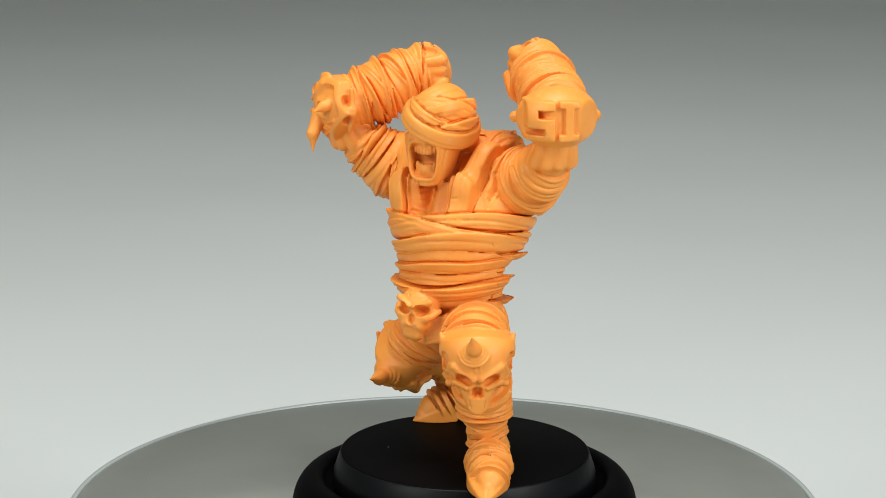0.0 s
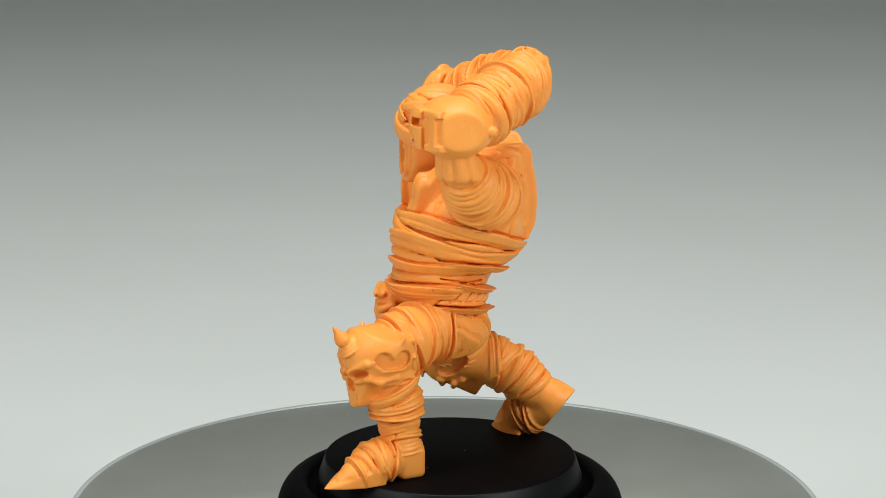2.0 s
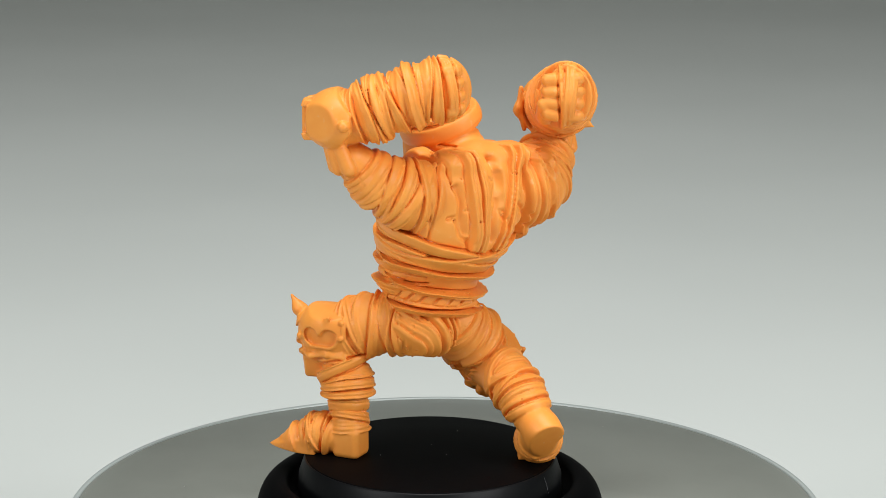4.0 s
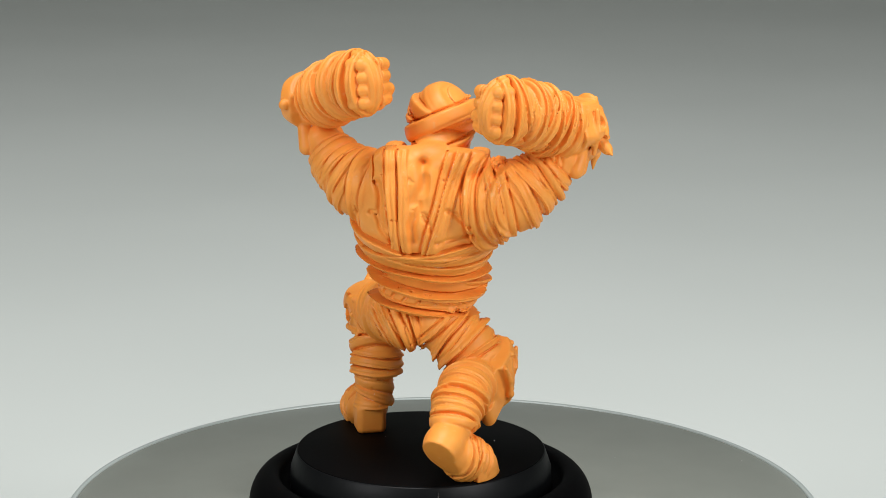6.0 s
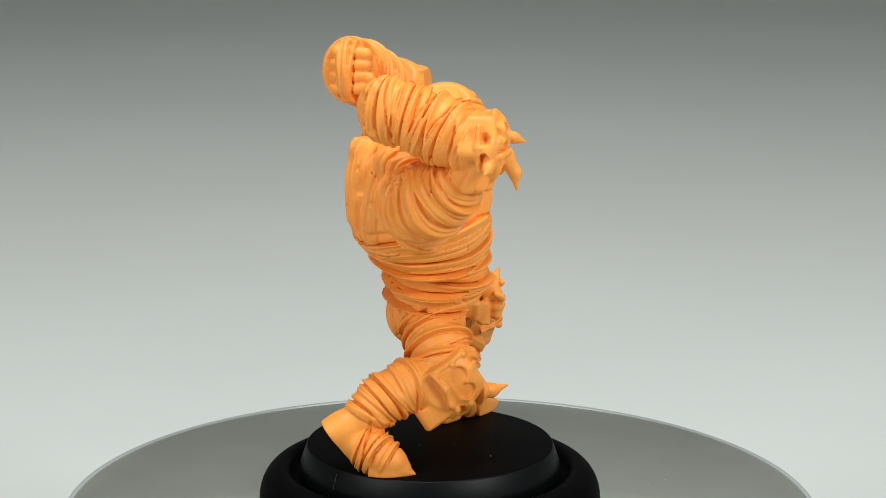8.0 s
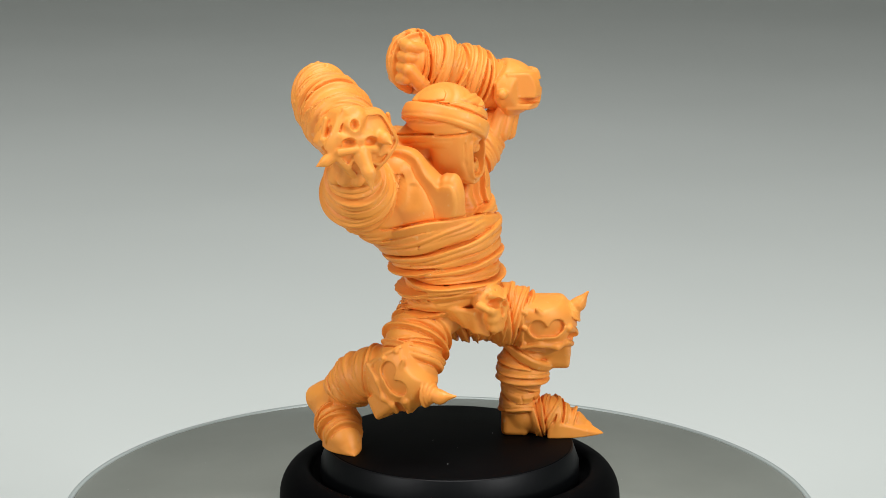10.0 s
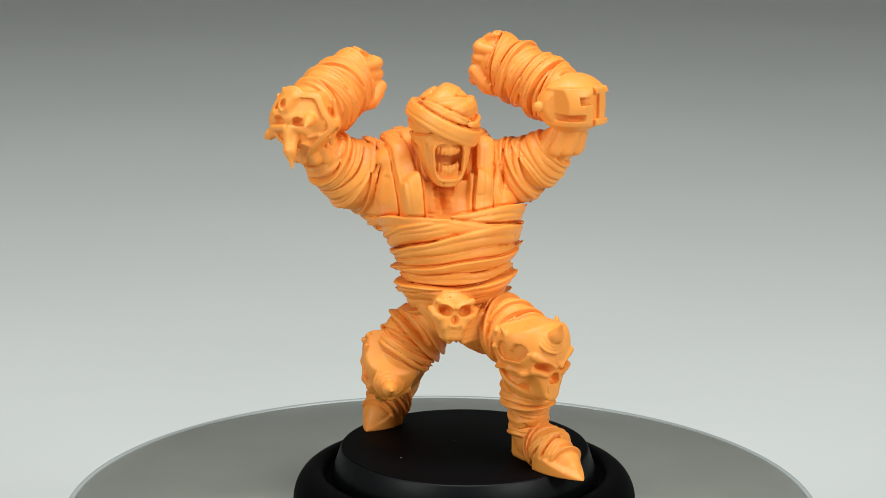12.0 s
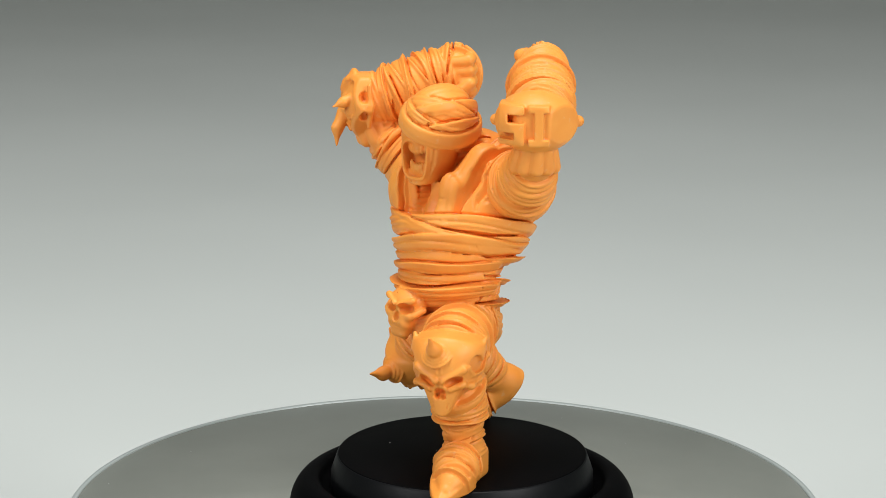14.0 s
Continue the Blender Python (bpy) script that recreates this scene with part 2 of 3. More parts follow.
def torso_field(p, rows):
    """A stack of ellipses: rows of height, centre x, centre y, half width, half depth, blended smoothly."""
    z = p[2]
    r = np.array(rows)
    zz = np.linspace(r[0, 0] - 8, r[-1, 0] + 8, 400)
    kernel = np.hanning(41) / np.hanning(41).sum()
    cx, cy, rx, ry = (np.interp(z, zz, np.convolve(np.pad(np.interp(zz, r[:, 0], r[:, i]), 20, "edge"), kernel, "valid")).astype(np.float32) for i in range(1, 5))
    q = np.sqrt(((p[0] - cx) / rx) ** 2 + ((p[1] - cy) / ry) ** 2)
    d = (q - 1) * np.minimum(rx, ry)
    return smax(smax(d, z - r[-1, 0], 6), r[0, 0] - z, 6)


TORSO = [(-264, 6, 1, 12, 9), (-258, 6, 0, 16.5, 13), (-250, 6, -0.5, 21.2, 18.6), (-244, 5.5, -1.5, 21.8, 19.4),
         (-236, 6, 0, 22.8, 21.4), (-226, 6.5, 5, 27, 27), (-215, 5.5, 9, 30.5, 29.5), (-205, 4.5, 11.8, 33, 27.0),
         (-196, 4, 14.5, 33, 24.0), (-188, 3, 18, 30, 19), (-181, 2, 22, 22, 12)]


def trunk():
    s, p = window((-42, -34, -272), (54, 54, -172))
    body = torso_field(p, TORSO)
    add(s, body, 2)
    x, y, z = p
    # muscles of the back and breast between the bandages
    for c, r in (((17, 28.5, -203), (9, 6, 11)), ((-12, 31.5, -203), (9, 6, 11)), ((9, -10.5, -201), (10, 3.5, 9)), ((-10, -10, -202), (9, 3.5, 9)),
                 ((4, 32, -217), (13, 4, 6)), ((-9, 26, -184), (15, 10, 6.5)), ((16, 24, -184), (13, 10, 6.5)), ((2, 22, -182), (12, 9, 6)), ((20, 7, -193.5), (10, 11, 7.5)), ((-18, 14, -190), (10, 11, 8)), ((-18.5, 20, -210), (12.5, 13, 15)), ((26, 18, -209), (10, 12, 13))):
        ball(c, r, 2.0)
    stick([(19, 6, -190, 8.4), (13, -4, -201, 7.2)], 2.5)
    stick([(-18, 13, -191, 8), (-15, 2, -202, 7)], 2.5)
    stick([(3, 37, -189, 1.2), (4, 39.5, -200, 1.4), (4, 40, -213, 1.0)], 1.2, True)
    stick([(-2, -9.5, -192, 2.0), (-1.5, -13.2, -199, 1.9), (-1.5, -17.5, -208, 1.4)], 1.0, True)


def furrow(p, lines, lo, hi):
    """Depth of soft grooves drawn across x and z, between two depths y."""
    x, y, z = p
    mask = np.clip((y - lo) / 5, 0, 1) * np.clip((hi - y) / 5, 0, 1)
    depth = 0
    for x0, z0, x1, z1, r, deep in lines:
        dx, dz = x1 - x0, z1 - z0
        t = np.clip(((x - x0) * dx + (z - z0) * dz) / (dx * dx + dz * dz), 0, 1)
        bow = 0.7 * np.sin(t * 7 + x0)
        d2 = (x - x0 - t * dx + bow) ** 2 + (z - z0 - t * dz) ** 2
        depth = np.maximum(depth, deep * np.exp(-d2 / (r * r)))
    return depth * mask


def back_muscles():
    s, p = window((-34, 8, -232), (36, 54, -178))
    FIELD[s] += furrow(p, ((4.2, -184, 7, -200, 2.4, 2.8), (7, -200, 9.3, -217, 1.8, 2.4), (25, -193, 22, -213, 1.6, 2.4), (-6.4, -202.9, -15.6, -210, 1.0, 1.8),
                           (-2.3, -218, -17.6, -214, 1.0, 2.0), (9, -203, 2, -206, 0.9, 1.4), (4, -206, 0, -212, 0.9, 1.4), (22, -203, 28, -206, 1.0, 1.6),
                           (26, -207, 20, -218, 1.2, 2.0), (10, -190, 6.5, -193, 0.7, 0.8)), 14, 60)
    # bands that sweep from the back round the right shoulder
    s, p = window((-35, 10, -224), (-6, 50, -178))
    x, y, z = p
    r = np.sqrt((x + 36) ** 2 + ((z + 199) / 1.35) ** 2) + 0.5 * np.sin(z * 0.21) + 0.02 * (y - 30)
    raise_by = 0
    for edge, thick in ((24.0, 2.6), (17.6, 2.4), (12.4, 2.2)):
        w = np.clip((edge - r) / 0.9, 0, 1) * np.clip((8.5 - edge + r) / 4.0, 0, 1) * (1 - 0.09 * (edge - r))
        w = w - 0.45 * np.exp(-((r - edge + 3.0 + 0.06 * (z + 200)) / 0.6) ** 2) * (r < edge)
        raise_by = np.maximum(raise_by, thick * w)
    mask = np.clip((y - 14) / 8, 0, 1) * np.clip((x + 35) / 4, 0, 1) * np.clip((z + 224) / 3, 0, 1) * np.clip((-179 - z) / 3, 0, 1)
    FIELD[s] -= raise_by * mask
    slit = 0
    for edge in (24.0, 17.6, 12.4):
        slit = np.maximum(slit, np.exp(-((r - edge - 0.4) / 0.55) ** 2))
    FIELD[s] += 1.3 * slit * mask


def breast():
    """The bare chest, sunk between the shoulder straps, with a notched cleft."""
    s, p = window((-16, -34, -216), (15, 6, -176))
    x, y, z = p
    mask = np.clip((10.2 + 0.05 * (z + 200) - np.abs(x + 0.8)) / 1.2, 0, 1) * np.clip((z + 216) / 4, 0, 1) * np.clip((3 - y) / 5, 0, 1) * np.clip((-180 - z) / 4, 0, 1)
    cleft = x + 2.6
    depth = 3.2 + 4.2 * np.exp(-(cleft / 2.2) ** 2) * np.clip((z + 213) / 6, 0.25, 1)
    depth = depth - 0.9 * np.exp(-((np.abs(cleft) - 6.0) / 3.0) ** 2)
    notch = np.maximum(np.sin(z * 2.2 + 0.35 * np.sign(cleft) + 0.1 * cleft), 0) ** 2
    depth = depth + 1.3 * notch * np.exp(-((np.abs(cleft) - 2.2) / 1.9) ** 2) * np.clip((z + 210) / 4, 0, 1)
    depth = depth + 1.0 * np.exp(-((z + 209.5 + 0.10 * (x + 9)) / 0.8) ** 2)
    FIELD[s] += (depth * mask).astype(np.float32)
    s, p = window((-36, -34, -214), (36, 12, -182))
    FIELD[s] += furrow(p, ((-23.5, -186, -31, -203, 1.4, 1.1), (-24, -196, -30, -210, 1.4, 1.2), (22.5, -190, 24, -207, 1.5, 1.2),
                           (27, -192, 26, -206, 1.3, 1.1), (23, -199, 28, -202, 1.0, 0.9)), -40, 8)


def ribs():
    s, p = window((-42, -34, -272), (54, 54, -198))
    body = torso_field(p, TORSO)
    # bands round the ribs, low at the back
    for c, n, h, th, sl in (((5, -20, -212), (-0.16, 0.30, 1), 3.6, 3.2, 0.2), ((5, -20, -217.5), (0.10, 0.30, 1), 4.0, 2.4, 0.3),
                            ((5, -20, -222.5), (-0.17, 0.24, 1), 4.6, 2.9, 0.35), ((5, -20, -229), (-0.10, 0.20, 1), 3.2, 2.0, -0.2),
                            ((5, -20, -233.5), (-0.13, 0.12, 1), 3.2, 2.7, 0.5), ((5, -20, -238), (-0.08, 0.05, 1), 3.0, 2.4, -0.3),
                            ((5, -20, -243.5), (-0.06, -0.03, 1), 3.4, 4.2, 0.45), ((6, 0, -247.8), (-0.15, 0.10, 1), 4.6, 1.6, 0.1),
                            ((6, 30, -226), (0.12, 0.22, 1), 3.2, 2.6, 0.4),
                            ((6, 0, -232.6), (-0.14, 0.17, 1), 1.5, 5.2, 0.2), ((6, 0, -242.0), (-0.15, 0.20, 1), 1.3, 4.8, 0.2),
                            ((6, 0, -253.2), (-0.15, 0.06, 1), 1.25, 5.4, 0.2)):
        sunk = body
        if h < 1.55:
            sunk = body + np.clip((3 - p[1]) * 0.4, 0, 9)
        elif -247 < c[2] < -228:
            sunk = body + np.clip((p[1] + 1) * 0.4, 0, 9)
        strap(s, p, sunk, c, n, h, th, 0.35, c[2], slope=sl)
    # slanted creases of the waistband
    for i in range(13):
        a = radians(-15 + 17 * i)
        cx, cy = 6 + 22.4 * math.cos(a), -0.5 + 19.6 * math.sin(a)
        e = -2.6 if i < 7 else 2.6
        h = 0.15 * (cx - 6)
        stick([(cx + e * math.sin(a), cy - e * math.cos(a), -245.2 + h, 0.75), (cx - e * math.sin(a), cy + e * math.cos(a), -250.2 + h, 0.65)], 0.2, True)
    ball((-1, 0, -260), (11, 10, 8), 2.0)
    # cloth folds that fall to the groin
    for i in range(6):
        t = i / 5
        stick([(27 - 2 * t, -2 - 7 * t, -249.5 - 1.5 * i, 0.8), (21 - 2 * t, -14 - 4 * t, -251.5 - 1.9 * i, 1.5), (13 - 2 * t, -21.2, -254 - 2.0 * i, 1.7), (4, -23.5, -256 - 1.9 * i, 1.3)], 0.35)
        stick([(-15 + 7 * t, 0 - 5 * t, -250.5 - 1.3 * i, 0.8), (-11.5 + 6 * t, -11 - 3 * t, -252.5 - 1.6 * i, 1.3), (-7 + 3 * t, -18.5, -254.5 - 1.7 * i, 1.4), (-2, -23, -256 - 1.8 * i, 1.3)], 0.35)


def shoulder_straps():
    s, p = window((-34, -34, -236), (34, 54, -172))
    x, y, z = p
    field = FIELD[s].copy()
    sunk = field + np.clip((y - 6) * 0.16, 0, 2.6)
    low = smax(-213 - z, z + 176, 1)
    deep = smax(-229 - z, z + 178, 1)
    front, back = smax(low, y - 30, 1), smax(deep, 24 - y, 1)
    strap(s, p, sunk, (16.5, -13, -197), (1, -0.12, -0.11), 4.3, 3.0, 0.1, 1, only=front, folds=0.4, slope=0.05, sides=(-1, 1))
    strap(s, p, sunk, (-16.4, -8, -200), (1, 0.04, 0.07), 4.1, 3.0, 0.1, 2, only=front, folds=0.4, slope=0.05, sides=(-1, 1))
    strap(s, p, field, (17.8, 30, -200), (1, 0, -0.06), 2.7, 2.2, 0.3, 3, only=back)
    strap(s, p, field, (13.0, 30, -200), (1, 0, -0.06), 2.3, 1.6, 0.3, 5, only=back)
    strap(s, p, field, (-6.4, 30, -200), (1, 0, 0.30), 2.9, 2.4, 0.3, 3, only=back)
    strap(s, p, field, (-2.2, 30, -200), (1, 0, 0.24), 2.0, 1.7, 0.3, 6, only=back)
    # cracks across the straps
    for x0, y0, z0 in ((14, -16.5, -201), (-19, -17, -208), (16, 38, -208), (12, 40, -222), (-6, 38, -190), (-2, 39, -226)):
        stick([(x0 - 2.4, y0, z0 - 0.4, 0.45), (x0 + 2.4, y0, z0 + 0.3, 0.45)], 0.2, True)


def skull(c, axes, size=1.0, jaw=True):
    """A carved skull that looks along its outward axis."""
    def at(a, b, n):
        return place(c, axes, a * size, b * size, n * size)
    ball(at(0, 2.2, -2.5), (10.4 * size, 7.8 * size, 8.2 * size), 1.2, axes=axes)
    stick([(*at(-7, -4, 2.5), 2.6 * size), (*at(7, -4, 2.5), 2.6 * size)], 1.5)
    stick([(*at(-3, -8, 1), 4.4 * size), (*at(3, -8, 1), 4.4 * size)], 2.0)
    stick([(*at(-2.4, -13, 0.5), 3.2 * size), (*at(2.4, -13, 0.5), 3.2 * size)], 1.5)
    for e in (-1, 1):
        stick([(*at(e * 1.8, 1.0, 6.0), 1.5 * size), (*at(e * 8.6, 4.2, 3.6), 1.7 * size)], 1.0)
        ball(at(e * 5.0, -0.4, 5.2), (4.1 * size, 3.0 * size, 6.4 * size), 0.2, True, (axes[0] + e * 0.3 * axes[1], axes[1] - e * 0.3 * axes[0], axes[2]))
        stick([(*at(e * 0.9, -5.2, 6.2), 0.9 * size), (*at(e * 0.3, -3.6, 6.6), 0.7 * size)], 0.3, True)
        stick([(*at(e * 9.5, -3, 2), 1.8 * size), (*at(e * 11.5, 0, -2), 1.6 * size)], 1.0)
    ball(at(0, -5.2, 6.6), (2.1 * size, 2.9 * size, 4.2 * size), 0.2, True, axes)
    if jaw:
        for i in range(-2, 3):
            stick([(*at(i * 1.5, -8.8, 5.0), 0.35), (*at(i * 1.5, -11.6, 4.6), 0.35)], 0.2, True)
        stick([(*at(-4, -10.3, 4.6), 0.4), (*at(4, -10.3, 4.6), 0.4)], 0.2, True)


def knee_guard(c, axes, horn, wide=1.0):
    """A skull-faced guard strapped over a bent knee, with a horn on its brow."""
    def at(a, b, n):
        return place(c, axes, a * wide, b, n)

    def turned(e, angle):
        ca, sa = math.cos(e * angle), math.sin(e * angle)
        return (ca * axes[0] + sa * axes[1], ca * axes[1] - sa * axes[0], axes[2])
    s, p = window([v - 30 for v in c], [v + 30 for v in c])
    a, b, n = local(p, c, axes)
    a = a / wide / (1 + 0.016 * np.clip(b, -16, 10))
    dome = ellipsoid([a, b, n], (16.0, 17.5, 17.5))
    jaw = np.abs(a) - 9.6 - 0.10 * (b + 12)
    skirt = smin(-7.5 - b - 0.016 * n * n, jaw, 1.0)
    shell = smax(smax(smax(dome, -9.5 - n, 0.4), b - 13.2 + 0.022 * a * a, 0.6), skirt, 0.5)
    add(s, shell, 0.15)
    # raised edge, rivets
    add(s, smax(smax(dome - 0.8, np.abs(n + 8.6) - 0.9, 0.3), smax(b - 11, -8.5 - b, 0.3), 0.3), 0.2)
    # heart-shaped hollows at the temples, flat at the bottom
    heart = smin(np.sqrt((n + 1.5) ** 2 + (b - 1.2) ** 2) - 4.0, np.sqrt((n - 7.5) ** 2 + (b - 1.6) ** 2) - 3.6, 0.6)
    heart = smin(heart, smax(np.abs(n - 3.0) - 5.0, np.abs(b + 0.6) - 2.4, 1.0), 1.2)
    cut(s, smax(smax(heart, -(dome + 2.0), 1.4), 6.0 - np.abs(a), 0.3), 0.6)
    add(s, smax(smax(np.abs(heart - 0.6) - 0.7, np.abs(dome + 0.1) - 0.6, 0.5), smax(6.0 - np.abs(a), b - 1.5, 0.5), 0.5), 0.6)
    for e in (-1, 1):
        for h in (-6.5, 1.5, 8.5):
            ball(at(e * math.sqrt(max(1 - (h / 17.5) ** 2 - (7.4 / 17.5) ** 2, 0.05)) * 16.6 * (1 + 0.016 * h), h, -7.4), 1.35, 0.2)
        stick([(*at(e * 14.8, 8.0, 0.0), 1.5), (*at(e * 15.8, 10.6, -2.0), 0.9)], 0.6)
        # lip of the lower edge, from the cheek to the back
        stick([(*at(e * 8.2, -6.6, 14.0), 1.3), (*at(e * 12.0, -8.2, 8), 1.2), (*at(e * 13.4, -6.8, 0), 1.1), (*at(e * 13.2, -8.0, -8.4), 1.0)], 0.7)
    # face: muzzle and a smooth pointed jaw
    jawline = smax(np.abs(a) - 8.2 - 0.42 * (b + 13), -21.4 - b + 0.06 * a * a, 2.0)
    face = smax(smax(jawline, n - 15.6 - 0.10 * (b + 12) + 0.035 * a * a, 1.5), smax(b + 7.0, 4.0 - n, 0.8), 0.8)
    add(s, face, 1.0)
    for e in (-1, 1):
        stick([(*at(e * 1.8, -4.4, 17.0), 1.7), (*at(e * 10.0, 0.2, 13.4), 1.9)], 0.8)
        ball(at(e * 6.2, -5.2, 16.0), (4.4, 2.5, 5.6), 0.15, True, turned(e, 0.36))
        stick([(*at(e * 4.5, -8.6, 15.2), 1.3), (*at(e * 9.8, -6.6, 12.2), 1.6)], 0.8)
        for i in range(3):
            stick([(*at(e * (1.0 + 1.6 * i), -1.0 + i, 17.3 - 0.6 * i), 0.6), (*at(e * (1.2 + 1.8 * i), 2.2 + i, 17.1 - 0.7 * i), 0.6)], 0.4)
        ball(at(e * 1.3, -11.9, 17.4), (1.6, 1.6, 6.0), 0.15, True, axes)
    ball(at(0, -10.4, 17.4), (2.7, 2.5, 6.4), 0.15, True, axes)
    for i in (-4, -3, -2, 2, 3, 4):
        stick([(*at(i * 1.7, -14.6, 14.9 - 0.10 * i * i), 0.3), (*at(i * 1.4, -18.4, 14.2 - 0.10 * i * i), 0.3)], 0.25, True)
    # horn with a ringed root
    root, mid, tip = horn
    way = Vector(at(*tip)) - Vector(at(*root))
    ring_axes = axes_of(way, axes[1] if abs(way.normalized().dot(axes[1])) < 0.9 else axes[0])
    for r, f in ((7.2, 0.30), (5.8, 0.44), (4.6, 0.58)):
        ball(at(*[(1 - f) * u + f * v for u, v in zip(root, mid)]), (r, r, 1.3), 0.1, axes=ring_axes)
    stick([(*at(*root), 3.9), (*at(*mid), 2.8), (*at(*tip), 0.5)], 0.15)


def fist(c, forward, palm):
    f, s3 = Vector(forward).normalized(), Vector(palm).normalized()
    up = s3.cross(f).normalized()
    if up.z < 0:
        up = -up
    axes = (s3, up, f)

    def at(a, b, n):
        return place(c, axes, a * 0.86, b * 0.98, n * 0.95 - 1.0)
    ball(at(-0.8, 0, -0.5), (10.0, 12.4, 9.6), 1.0, axes=axes)
    for i in range(4):
        b = 8.2 - 5.5 * i
        k = 0.80 - 0.04 * abs(i - 1.2)
        stick([(*at(-8.6, b, 1.5), 3.0), (*at(-7.0, b, 7.2 * k), 3.1)], 0.35)
        stick([(*at(-6.0, b, 8.2 * k), 3.0), (*at(2.0, b * 0.97, 9.2 * k), 3.0)], 0.35)
        stick([(*at(3.6, b * 0.95, 8.8 * k), 3.1), (*at(8.4, b * 0.9, 5.6), 3.0)], 0.35)
        stick([(*at(8.6, b * 0.86, 4.0), 2.8), (*at(7.4, b * 0.8, -2.0), 2.6)], 0.35)
    # thumb
    stick([(*at(7.0, -10, -8), 3.6), (*at(9.6, -9.5, -2), 3.7)], 0.4)
    stick([(*at(10.2, -8.5, -0.5), 3.5), (*at(10.4, -3.5, 5.5), 3.0)], 0.4)
    # bandage over the knuckles
    s, p = window([v - 20 for v in c], [v + 20 for v in c])
    a, b, n = local(p, c, axes)
    body = ellipsoid([a + 1, b, n + 2.5], (10.6, 12.6, 11.2))
    strap(s, p, body, at(-2.4, 0, 0), axes[0] + 0.1 * axes[1], 2.9, 2.5, 0.2, 1.0, only=-2 - n, slope=0.1)
    strap(s, p, body, at(1.2, 0, 0), axes[0] - 0.06 * axes[1], 1.4, 1.8, 0.2, 2.0, only=-2 - n, slope=0.1)
    strap(s, p, body, at(0, 0, 1.0), axes[2] + 0.22 * axes[0], 2.3, 1.9, 0.3, 1.0, only=a - 1)
    strap(s, p, body, at(0, 0, -4.6), axes[2] + 0.1 * axes[0], 2.8, 2.2, 0.3, 2.2, only=a - 5)
    strap(s, p, body, at(0, 0, -8.5), axes[2] - 0.15 * axes[1], 3.0, 2.2, 0.3, 3.0)


def head():
    c = (0.5, -1.5, -169.5)
    s, p = window((-24, -30, -206), (24, 28, -146))
    skull_field = ellipsoid([p[0] - c[0], p[1] - c[1], p[2] - c[2]], (14.2, 17.0, 15.4))
    add(s, skull_field, 1)
    stick([(0, 8, -178, 11), (1, 16, -192, 13)], 2)
    # jaw and cheeks
    stick([(-1, -5, -178, 10.4), (-1.5, -7.5, -189, 7.8)], 2)
    s2, p2 = window((-18, -28, -204), (16, 6, -168))
    x, y, z = p2[0] + 1.0, p2[1], p2[2]
    taper = np.clip(11.2 - 0.013 * np.clip(-176 - z, 0, 40) ** 2, 3, 12)
    q = (np.sqrt(np.sqrt((x / taper) ** 4 + ((y + 7.5) / 9.8) ** 4)) - 1) * 8.6
    add(s2, smax(smax(q, z + 172, 1.0), -197.2 - z + 0.035 * x * x, 1.6), 1.2)
    # mouth, lips and teeth
    rim = (((x / (6.3 + 0.09 * (z + 185))) ** 4 + ((z + 185.4) / 7.8) ** 4) ** 0.25 - 1) * 6.6
    lip = smax(np.abs(rim - 0.4) - 0.8, np.abs(y + 16.6) - 1.6, 0.6)
    add(s2, lip, 1.0)
    cut(s2, smax(smax(rim, y + 10.8, 1.0), -28 - y, 0.5), 0.25)
    for e in (-1, 1):
        stick([(-1.0 + e * 9.6, -15.0, -178, 0.5), (-1.0 + e * 9.0, -15.4, -187, 0.5), (-1.0 + e * 6.2, -16.2, -194.5, 0.4)], 0.5, True)
    for i in range(7):
        x = -5.5 + 1.5 * i
        y = -16.4 + 0.08 * (x + 1.0) ** 2
        ball((x, y, -181.2 + 0.03 * (x + 1.0) ** 2), (0.92, 1.5, 2.1), 0.08)
        ball((x * 0.92, y + 0.3, -189.2 + 0.05 * (x + 1.0) ** 2), (0.88, 1.4, 2.2), 0.08)
    stick([(-4.6, -14.2, -191.4, 1.9), (2.6, -14.2, -191.4, 1.9)], 0.8)
    stick([(-6.0, -13.5, -177.4, 2.0), (-1, -15.4, -177.4, 2.0), (4.0, -13.5, -177.4, 2.0)], 0.8)
    ball((-1.6, -12.0, -189.0), (3.2, 4.6, 1.4), 0.4)
    # bandages of the brow and crown
    body = smin(skull_field, chain(p, [(-1, -5, -178, 10.6), (-1.2, -6, -181, 9.8)]), 2)
    strap(s, p, body, (-6, -16, -173.5), (-0.10, -0.1, 1), 3.0, 1.4, 0.2, 0.4, only=p[1] + 2)
    strap(s, p, body, (0, -12, -165.5), (-0.34, 0.10, 1), 3.0, 1.7, 0.15, 2.0, folds=0.5)
    strap(s, p, body, (0, -12, -162), (-0.05, 0.5, 1), 3.4, 1.2, 0.15, 3.0, folds=0.4)
    strap(s, p, body, (0, 12, -170), (0.45, 0.1, 1), 3.6, 1.7, 0.15, 4.4, folds=0.5)
    strap(s, p, body, (0, 12, -175), (-0.25, 0.0, 1), 3.6, 1.5, 0.15, 5.0, folds=0.5)
    strap(s, p, body, (0, 4, -160), (-0.9, 0.3, 1), 4.0, 0.8, 0.1, 5.6, folds=0.2)
    strap(s, p, smin(body, chain(p, [(0, 6, -176, 11.5), (0, 8, -181, 11)]), 2), (0, 12, -180.5), (0.12, 0.1, 1), 3.0, 1.6, 0.2, 1.4, only=-2 - p[1])
